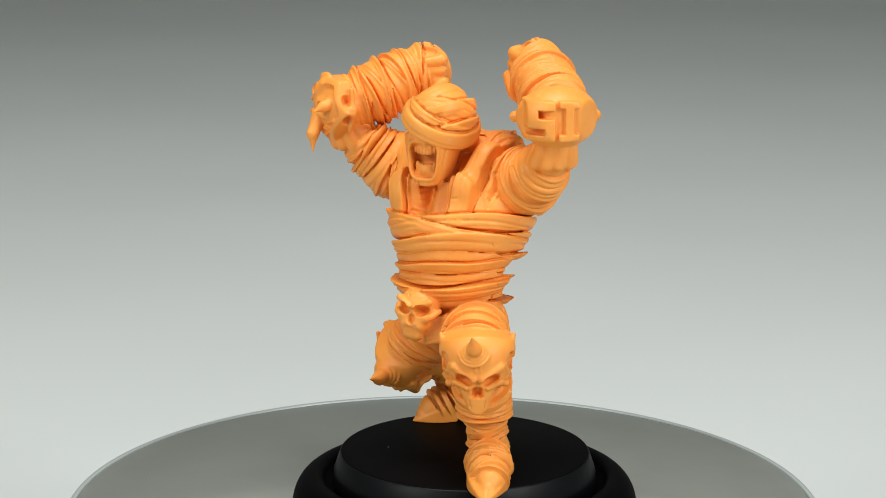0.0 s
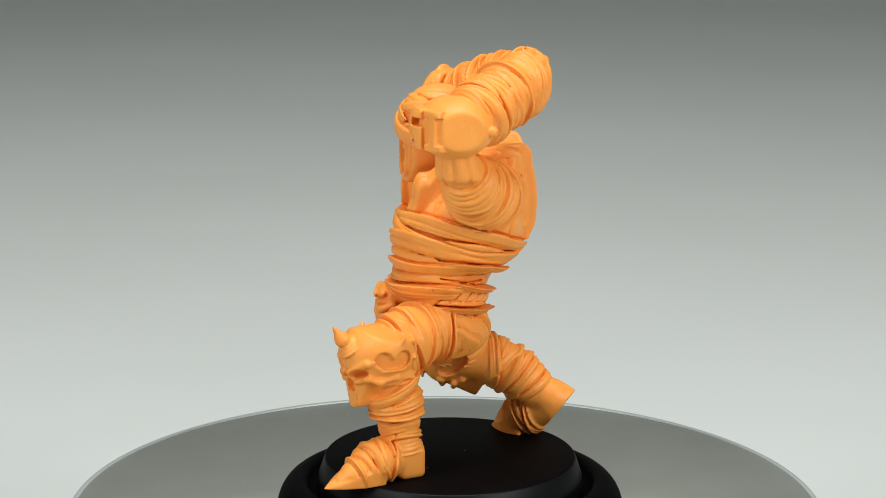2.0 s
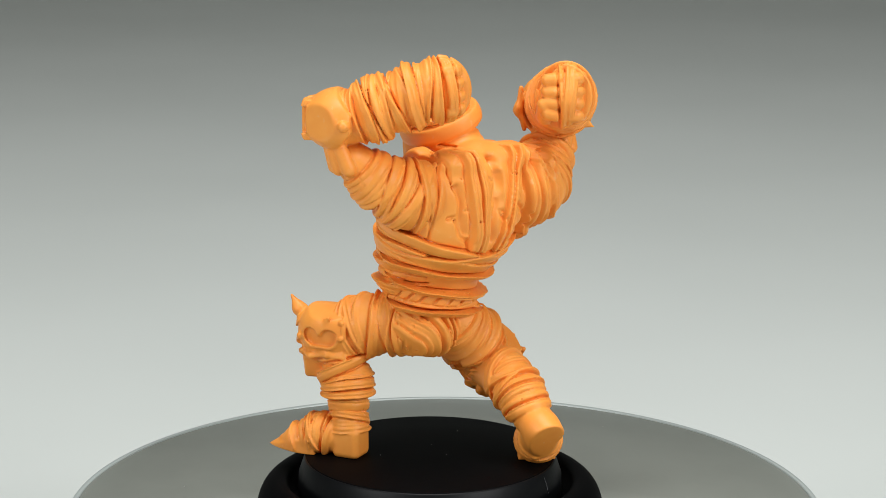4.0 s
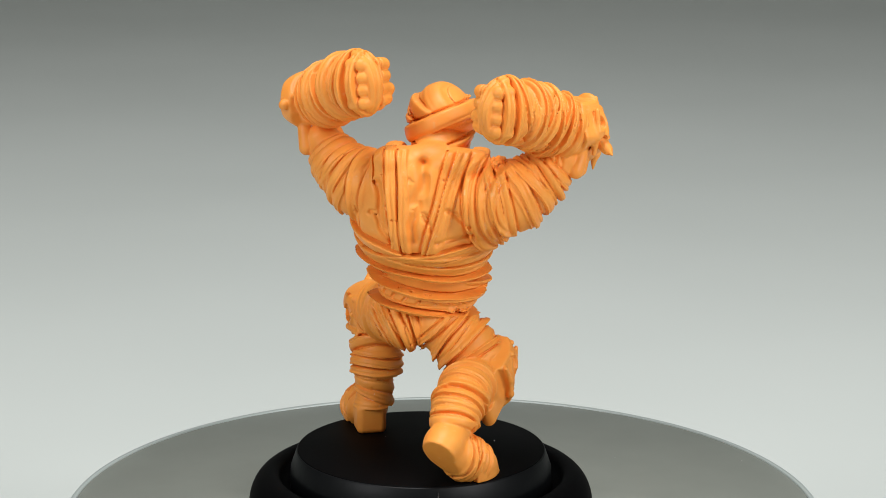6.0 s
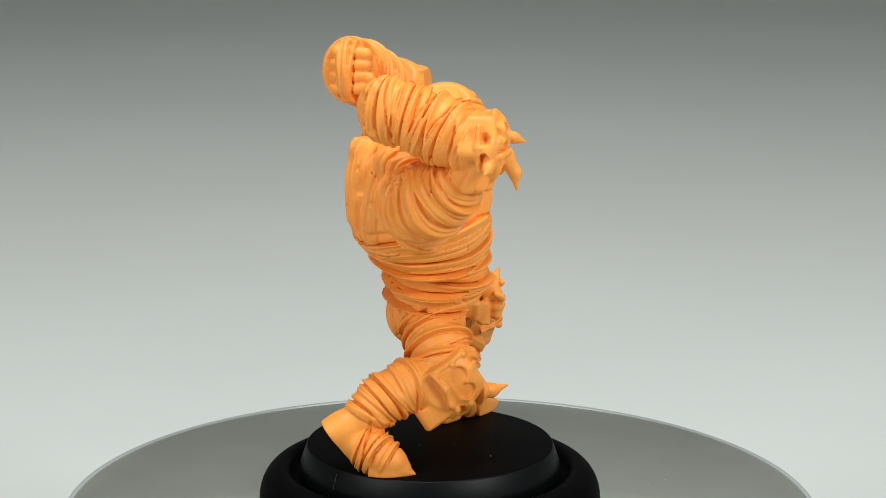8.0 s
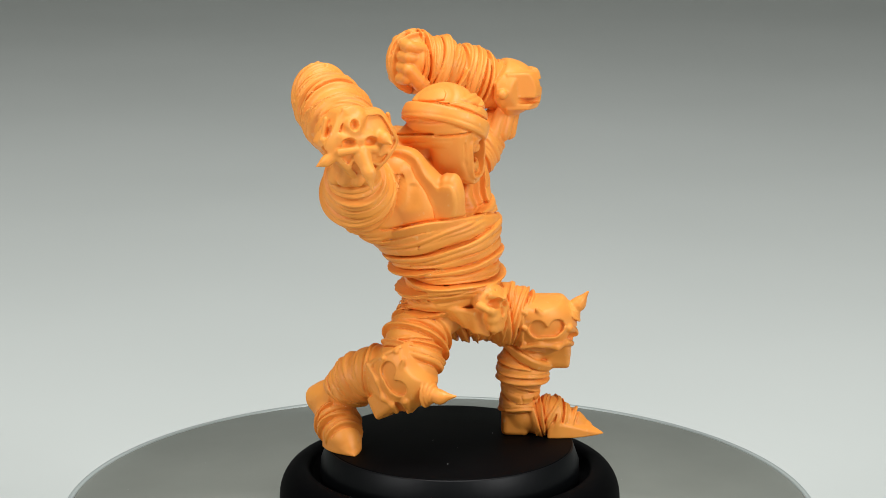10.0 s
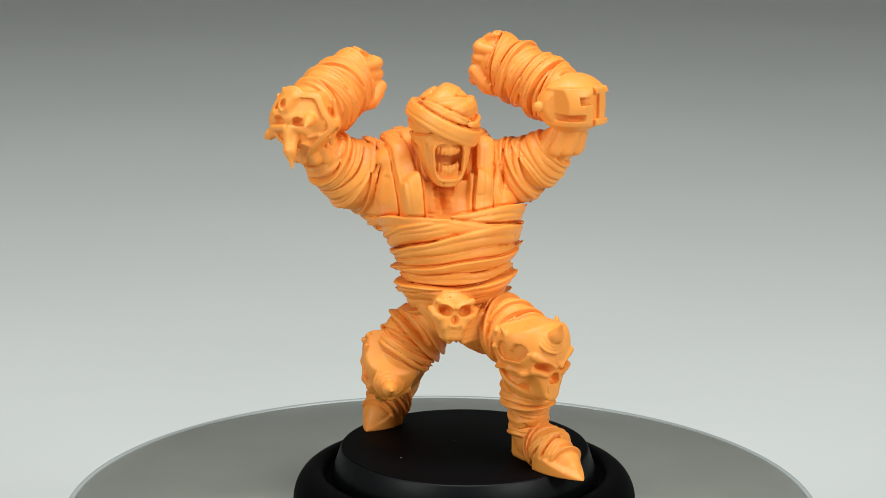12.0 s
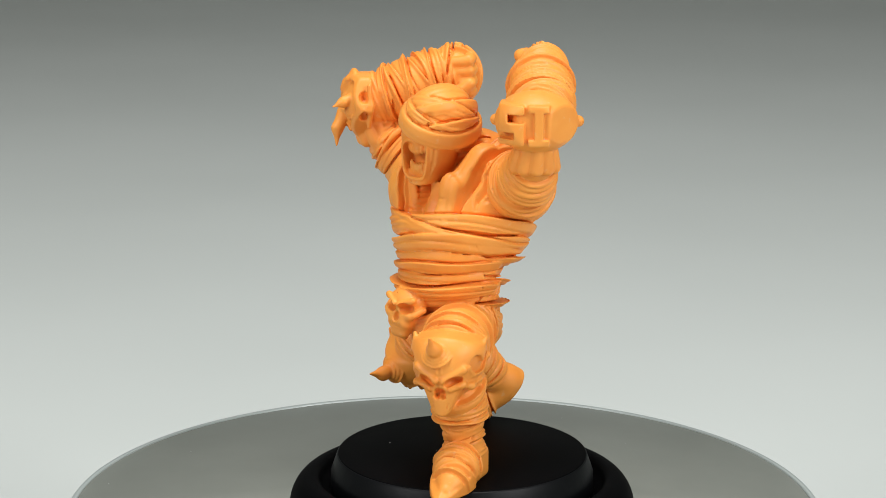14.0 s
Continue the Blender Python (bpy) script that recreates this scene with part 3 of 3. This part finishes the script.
    # slit over one eye, and the broad band that slants across the face
    ball((7.0, -17.0, -166.8), (4.2, 3.0, 1.0), 0.5, True, axes_of((0.3, -1, 0), (-0.3, 0, 1)))
    strap(s, p, body, (-0.5, -18, -171.8), (0.44, -0.12, 1), 3.8, 3.2, 0.15, 0.4, slope=-0.15, folds=0.35)


def letter_guard():
    """The left elbow's cup with its two raised letters and rivets."""
    c = (54.5, -2.0, -163.0)
    axes = axes_of((0.56, -0.83, 0.0))
    s, p = window([v - 26 for v in c], [v + 26 for v in c])
    a, b, n = local(p, c, axes)
    dome = smax(ellipsoid([a, b, n - 5.0], (17.8, 13.6, 16.5)), np.abs(b) - 4.5 - 1.15 * (n + 1.5), 1.2)
    dome = smax(dome, n - 19.2, 1.5)
    cup = smax(smax(dome, -1.8 - n, 0.5), np.abs(a) - 11.0 - 0.75 * (14 - n), 0.8)
    add(s, cup, 0.3)
    big = smax(ellipsoid([a, b, n - 5.0], (20.2, 17.6, 18.4)), n - 21.2, 0.5)
    a, b = (a + 3.6) / 0.88, b / 0.88

    def bar(a0, a1, b0, b1):
        return np.maximum(np.abs(a - (a0 + a1) / 2) - (a1 - a0) / 2, np.abs(b - (b0 + b1) / 2) - (b1 - b0) / 2)
    letter_s = smax(bar(-13.4, -0.4, -9.8, 9.8), -bar(-8.6, 2, 1.4, 5.2), 0.3)
    letter_s = smax(letter_s, -bar(-16, -5.4, -6.6, -3.4), 0.3)
    letter_s = smax(letter_s, (np.abs(a + 7) + np.abs(b)) - 15.6, 0.3)
    letter_i = np.minimum(np.minimum(bar(1.4, 11.6, 6.4, 9.8), bar(1.4, 11.6, -9.8, -6.4)), bar(4.4, 8.8, -9, 9))
    for shape in (letter_s, letter_i):
        add(s, smax(smax(big, shape, 0.4), 3 - n, 0.4), 0.25)
    for e in (-1, 1):
        ball(place(c, axes, e * 17.6, -0.5, 0.8), 2.5, 0.3)


def beast_guard():
    """The right elbow's cup: an upside-down horned skull inside a raised border."""
    axes = axes_of((-0.66, -0.75, 0.0))
    c = (-56.5, 16.5, -170.5)
    s, p = window([v - 28 for v in c], [v + 28 for v in c])
    a, b, n = local(p, c, axes)
    dome = ellipsoid([a, b, n], (18.5, 16.2, 13.0))
    edge = smax(smax(a * 0.86 + b * 0.5 - 14.8, a * 0.72 - b * 0.69 - 13.6, 2.0), smax(-a * 0.72 - b * 0.69 - 13.2, -a * 0.9 + b * 0.44 - 14.8, 2.0), 2.0)
    edge = smax(smax(edge, b - 13.4, 2.0), 1.5 - n + 0.45 * np.minimum(a, 0), 1.5)
    add(s, smax(smax(dome, edge, 2.5), -(dome + 4.2), 0.5), 0.4)
    add(s, smax(smax(smax(dome - 1.5, edge - 0.3, 0.5), -2.0 - edge, 0.5), -(dome + 3.0), 0.5), 0.3)
    ball(c, (12, 11, 9), 1.0, axes=axes)
    for e in (-1, 1):
        ball(place(c, axes, e * 15.0, 5.0, 5.5), (3.4, 3.0, 2.4), 0.4, True, axes)
        ball(place(c, axes, e * 15.0, -3.5, 5.5), (3.0, 3.2, 2.2), 0.4, True, axes)
        stick([(*place(c, axes, e * 14.2, 10, 3.0), 1.1), (*place(c, axes, e * 15.4, 1, 2.6), 1.3), (*place(c, axes, e * 12.6, -9, 3.0), 1.0)], 0.6)
        stick([(*place(c, axes, e * 13.0, 1.0, 8.6), 1.2), (*place(c, axes, e * 16.4, 1.2, 4.0), 1.0)], 0.6)
    # flared top
    ball((-64.5, 13.0, -159.5), (6.5, 5.0, 2.6), 0.8, axes=axes)
    stick([(-65, 13, -161, 3.0), (-68.2, 15.8, -156.2, 0.8)], 0.8)
    for i in range(9):
        t = radians(40 * i + 15)
        stick([(*place(c, axes, 7 * math.cos(t), -3 + 6 * math.sin(t), 11.8), 0.8), (*place(c, axes, 11 * math.cos(t + 0.3), -3 + 9 * math.sin(t + 0.3), 10.0), 0.9)], 0.9)
    at = functools.partial(place, (-66.5, 9.8, -170.0), axes)
    stick([(*at(-5, 1.5, -0.8), 3.4), (*at(5, 1.5, -0.8), 3.4)], 1.5)
    stick([(*at(-2, 7, -1), 4.2), (*at(1, 10, -2), 3.0)], 1.5)
    for e in (-1, 1):
        ball(at(e * 5.0, 0.4, 2.0), (3.1, 2.2, 3.6), 0.4, True, axes)
        stick([(*at(e * 1.5, -2.4, 2.4), 1.4), (*at(e * 8.5, -3.4, 0.0), 1.7)], 1.0)
        stick([(*at(e * 8.0, 3.0, -1.0), 1.6), (*at(e * 9.6, -1, -2.5), 1.6)], 1.0)
    ball(at(-2.6, 8.0, 2.6), (1.9, 2.6, 3.2), 0.4, True, axes)
    for q in (((-66.2, 8.5, -175, 4.0), (-67.6, 4.6, -182, 2.4), (-66.9, 3.2, -190, 0.4)),
              ((-70.5, 18.5, -174.5, 3.4), (-73.5, 21.5, -177.5, 1.9), (-76.0, 24.8, -179.6, 0.4)),
              ((-57.0, 6.0, -167, 3.6), (-60.0, 0.5, -168.5, 2.0), (-62.5, -4.0, -170.5, 0.4))):
        stick(list(q), 0.6)


def arms():
    # left: upper arm, bare elbow, forearm
    wraps([(22, 17, -199, 14.5), (34.5, 11, -197.5, 14.4), (45.5, 3.5, -190.5, 11.4), (54, -3, -181, 8.2)], 9, (0.9, 2.0), 12, end=0.88, slope=0.4)
    for i in range(6):
        t = -1.1 + 0.62 * i
        stick([(56.5 + 6.4 * math.sin(t), -5 - 6.4 * math.cos(t), -174, 3.0), (53 + 8.4 * math.sin(t), -2 - 8.4 * math.cos(t), -183.5, 3.4)], 0.3)
    wraps([(58, -4, -163, 11.0), (49, 8, -158, 12.4), (40, 19, -152.5, 12.4), (33, 26, -150, 10.5)], 15, (0.6, 2.1), 16, over=0.7, start=0.06)
    fist((30.5, 29, -149.5), (-0.72, 0.68, 0.12), (-0.68, -0.73, 0.0))
    # right
    wraps([(-21, 27, -201, 15), (-33, 25.5, -199, 14.8), (-43.5, 22, -192, 12), (-54, 19, -183, 8.8)], 9, (0.9, 2.0), 12, end=0.88, slope=0.4)
    for i in range(6):
        t = -2.1 + 0.62 * i
        stick([(-57.5 + 6.4 * math.sin(t), 16.5 - 6.4 * math.cos(t), -178, 3.0), (-53 + 8.6 * math.sin(t), 19.5 - 8.6 * math.cos(t), -187, 3.4)], 0.3)
    wraps([(-56, 20, -169, 12.5), (-46, 29, -164, 13.5), (-38, 38, -160, 12.8), (-32, 44, -158, 10.5)], 16, (0.6, 2.1), 16, over=0.7, start=0.0)
    fist((-28.6, 45.6, -157.5), (0.74, 0.66, 0.05), (0.68, -0.73, 0.0))
    letter_guard()
    beast_guard()


def toe_cap(base, forward, length, width, height):
    """A pointed toe with a ridge along its top."""
    axes = axes_of(forward)
    s, p = window([v - length - 6 for v in base], [v + length + 6 for v in base])
    a, b, n = local(p, base, axes)
    side = np.abs(a) - width * (1 - (np.maximum(n, 0) / length) ** 2)
    roof = 0.86 * (b - height * (1 - (np.maximum(n, 0) / length) ** 1.5)) + 0.36 * np.abs(a)
    add(s, smax(smax(smax(side, roof, 0.8), -b - 1.0, 0.4), -n - 4, 1.0), 0.5)


def legs():
    # left leg, forward
    wraps([(14, 5, -261, 12.4), (18, -5, -259.5, 13.2), (26, -20, -262, 13.5), (32, -31, -267, 12.5)], 15, (0.6, 1.9), 12, lean=(0, 0, 0.1), start=-0.05)
    s, p = window((-10, -10, -280), (44, 30, -236))
    seat = chain(p, [(14, 5, -261, 12.4), (18, -5, -259.5, 13.2), (26, -20, -262, 13.5)])
    for i in (3, 0, 5, 1, 7, 4, 2, 6):
        strap(s, p, seat, (3.0 + 3.5 * i, 14, -261), (1, 0.12, -0.06 - 0.09 * i), rng.uniform(1.7, 2.4), rng.uniform(0.9, 1.9), 0.3, rng.uniform(0, 6), only=smax(-p[1], -274 - p[2], 1), slope=0.4, sides=(-1, 1))
    wraps([(32.5, -30, -272, 10.5), (33.2, -27, -288, 10.6), (34.2, -25, -303, 7.6), (34.5, -24, -309, 7.2)], 10, (0.6, 2.4), 20)
    stick([(35, -24.5, -306, 7.2), (35.6, -23, -314.5, 6.4)], 1.5)
    foot = [(36, -26, -313.5, 7.4), (40, -36.5, -313, 9.2), (45.0, -46.5, -317, 6.6), (47.0, -52.5, -319, 4.0)]
    wraps(foot, 8, (0.7, 1.6), 12, start=0.14, end=0.80, slope=0.4)
    toe_cap((41.4, -40.5, -321.4), (0.36, -0.933, 0.0), 23.0, 9.2, 11.0)
    axes = axes_of((0.30, -0.954, 0.0))
    s, p = window((18, -40, -325), (54, -6, -300))
    add(s, block(local(p, (35.8, -22.6, -314.8), axes), (7.0, 7.2, 6.6), 3.0), 0.8)
    knee_guard((33, -34, -267), axes_of((0.424, -0.906, 0.0)), ((-1.4, 5.2, 12.5), (-1.8, 9.5, 18.5), (-2.6, 15.4, 22.6)))
    # right leg, trailing
    wraps([(0.0, 7, -260.5, 12.4), (-11, 8, -270, 13.2), (-18, 7, -279, 12.5)], 13, (0.6, 2.0), 14, start=-0.15)
    wraps([(-18, 12, -282, 11.0), (-14, 27, -285, 11.0), (-11, 38, -291, 10.4), (-9.5, 45, -298, 8.8)], 8, (0.5, 1.9), 18, start=0.3, slope=0.4)
    stick([(-10, 44, -298, 8.5), (-6.5, 54, -303, 8.3), (-5.2, 59.0, -304.5, 7.4)], 1.0)
    foot = [(-7, 53, -306, 8.0), (-15, 45, -311, 9.0), (-22, 38, -316, 6.5), (-25, 34.5, -319, 4.0)]
    wraps(foot, 7, (0.7, 1.6), 14, start=0.2, end=0.76, slope=0.4)
    toe_cap((-18.0, 41.5, -320.5), (-0.68, -0.72, -0.05), 16.5, 8.4, 11.0)
    knee_guard((-21.5, 10.5, -281), axes_of((-0.15, -0.52, -0.84), (0.0, -0.85, 0.53)), ((-2, 7, 12.0), (-2.4, 13.5, 18.5), (-2.6, 21.0, 21.5)), 0.82)
    # flat heel and soles
    s, p = window((-22, 44, -318), (12, 72, -290))
    n = Vector((0.35, 0.72, -0.60)).normalized()
    FIELD[s] = smax(FIELD[s], (p[0] + 5.5) * n.x + (p[1] - 59.5) * n.y + (p[2] + 305.0) * n.z, 0.6)
    s, p = window((-86, -74, -325), (84, 72, -300))
    FIELD[s] = smax(FIELD[s], -321.4 - p[2], 0.3)


def cracks(count):
    """Short splits across the bandages, cut into the skin wherever it lies nearest to a random spot."""
    pick = random.Random(11)
    done = 0
    while done < count:
        q = np.array([pick.uniform(-58, 60), pick.uniform(-40, 50), pick.uniform(-310, -140)])
        i = np.clip(((q - LO) / VOX).astype(int), 2, N - 3)
        d = FIELD[tuple(i)]
        if abs(d) > 0.9:
            continue
        along = Vector((pick.uniform(-0.5, 0.5), pick.uniform(-0.5, 0.5), 1)).normalized() * pick.uniform(0.8, 2.0)
        stick([(*(Vector(q) - along), 0.32), (*(Vector(q) + along), 0.40)], 0.15, True)
        done += 1


trunk()
arms()
back_muscles()
shoulder_straps()
breast()
head()
legs()
ribs()
skull((-0.4, -24.8, -250.0), axes_of((-0.08, -0.98, 0.16), (0.05, 0, 1)), 0.88)
cracks(70)


def surface(field, lo, vox):
    """Surface nets: one vertex in each cell that the skin crosses."""
    ins = field < 0
    n = np.array(field.shape)
    c = np.zeros(n - 1, np.int8)
    corners = [(i, j, k) for i in (0, 1) for j in (0, 1) for k in (0, 1)]
    for i, j, k in corners:
        c += ins[i:n[0] - 1 + i, j:n[1] - 1 + j, k:n[2] - 1 + k]
    cells = np.argwhere((c > 0) & (c < 8))
    index = np.full(n - 1, -1, np.int32)
    index[tuple(cells.T)] = np.arange(len(cells))
    acc, cnt = np.zeros((len(cells), 3)), np.zeros(len(cells))
    for a in corners:
        for ax in range(3):
            if a[ax]:
                continue
            b = list(a)
            b[ax] = 1
            va = field[tuple((cells + a).T)]
            vb = field[tuple((cells + b).T)]
            m = (va < 0) != (vb < 0)
            t = np.where(m, va / np.where(m, va - vb, 1), 0)
            q = cells + np.array(a, float)
            q[:, ax] += t
            acc[m] += q[m]
            cnt[m] += 1
    verts = acc / cnt[:, None] * vox + lo
    quads = []
    for ax in range(3):
        o = [i for i in range(3) if i != ax]
        sl0, sl1 = [slice(1, -1)] * 3, [slice(1, -1)] * 3
        sl0[ax], sl1[ax] = slice(0, -1), slice(1, None)
        f = ins[tuple(sl0)] != ins[tuple(sl1)]
        e = np.argwhere(f)
        g = e + 1
        g[:, ax] -= 1
        flip = ins[tuple(g.T)]
        u, v = np.zeros(3, int), np.zeros(3, int)
        u[o[0]], v[o[1]] = 1, 1
        if ax == 1:
            u, v = v, u
        q = np.stack([index[tuple((g - d).T)] for d in (u * 0, u, u + v, v)], 1)
        q[~flip] = q[~flip][:, ::-1]
        quads.append(q)
    return verts, np.concatenate(quads)


def figurine():
    verts, quads = surface(FIELD, LO, VOX)
    me = bpy.data.meshes.new("figurine")
    me.vertices.add(len(verts))
    verts = verts * U + np.array([0, 0, EYE_Z])
    me.vertices.foreach_set("co", verts.astype(np.float32).ravel())
    me.loops.add(quads.size)
    me.loops.foreach_set("vertex_index", quads.astype(np.int32).ravel())
    me.polygons.add(len(quads))
    me.polygons.foreach_set("loop_start", np.arange(0, quads.size, 4, dtype=np.int32))
    me.update(calc_edges=True)
    me.validate()
    me.materials.append(RESIN)
    me.polygons.foreach_set("use_smooth", np.ones(len(me.polygons), bool))
    ob = new("figurine", me)
    return tagged(ob, "unpainted orange resin statuette of a bandaged running monster", "figurine")


figurine_thing = figurine()


def dust():
    """Loose flecks on the platter and the plinth."""
    bm = bmesh.new()
    pick = random.Random(3)
    for i in range(18):
        a = pick.uniform(0, 2 * math.pi)
        if i < 14:
            r, z = pick.uniform(84, 168) * U, DISC_Z
            x, y = r * math.cos(a), r * math.sin(a)
        else:
            r, z = pick.uniform(4, 54) * U, TOP_Z
            x, y = 10.2 * U + r * math.cos(a), 1.1 * U + r * math.sin(a)
        size = pick.uniform(0.00003, 0.00008)
        m = Matrix.Translation((x, y, z + size * 0.4)) @ Euler((pick.uniform(0, 3), pick.uniform(0, 3), a)).to_matrix().to_4x4()
        bmesh.ops.create_icosphere(bm, subdivisions=1, radius=size, matrix=m @ Matrix.Diagonal((pick.uniform(0.6, 2.0), 1, 0.7, 1)))
    return tagged(mesh_object("dust", bm, LINT), "pale dust flecks on the platter and plinth", "dust", kind="stuff")


dust_thing = dust()


def motions():
    # the spindle leans by half a degree: the platter's centre lies a little beside the figurine's
    for thing, first, aside in ((turntable_thing, 0.0, 1.05 * U), (plinth_thing, FRONT, 1.05 * U), (dust_thing, FRONT, 1.05 * U), (figurine_thing, FRONT, 0.0)):
        walk(thing, [(i * 0.5, pose(aside, 0, 0, 0, 0, first + TURN * i * 0.5)) for i in range(29)])


motions()
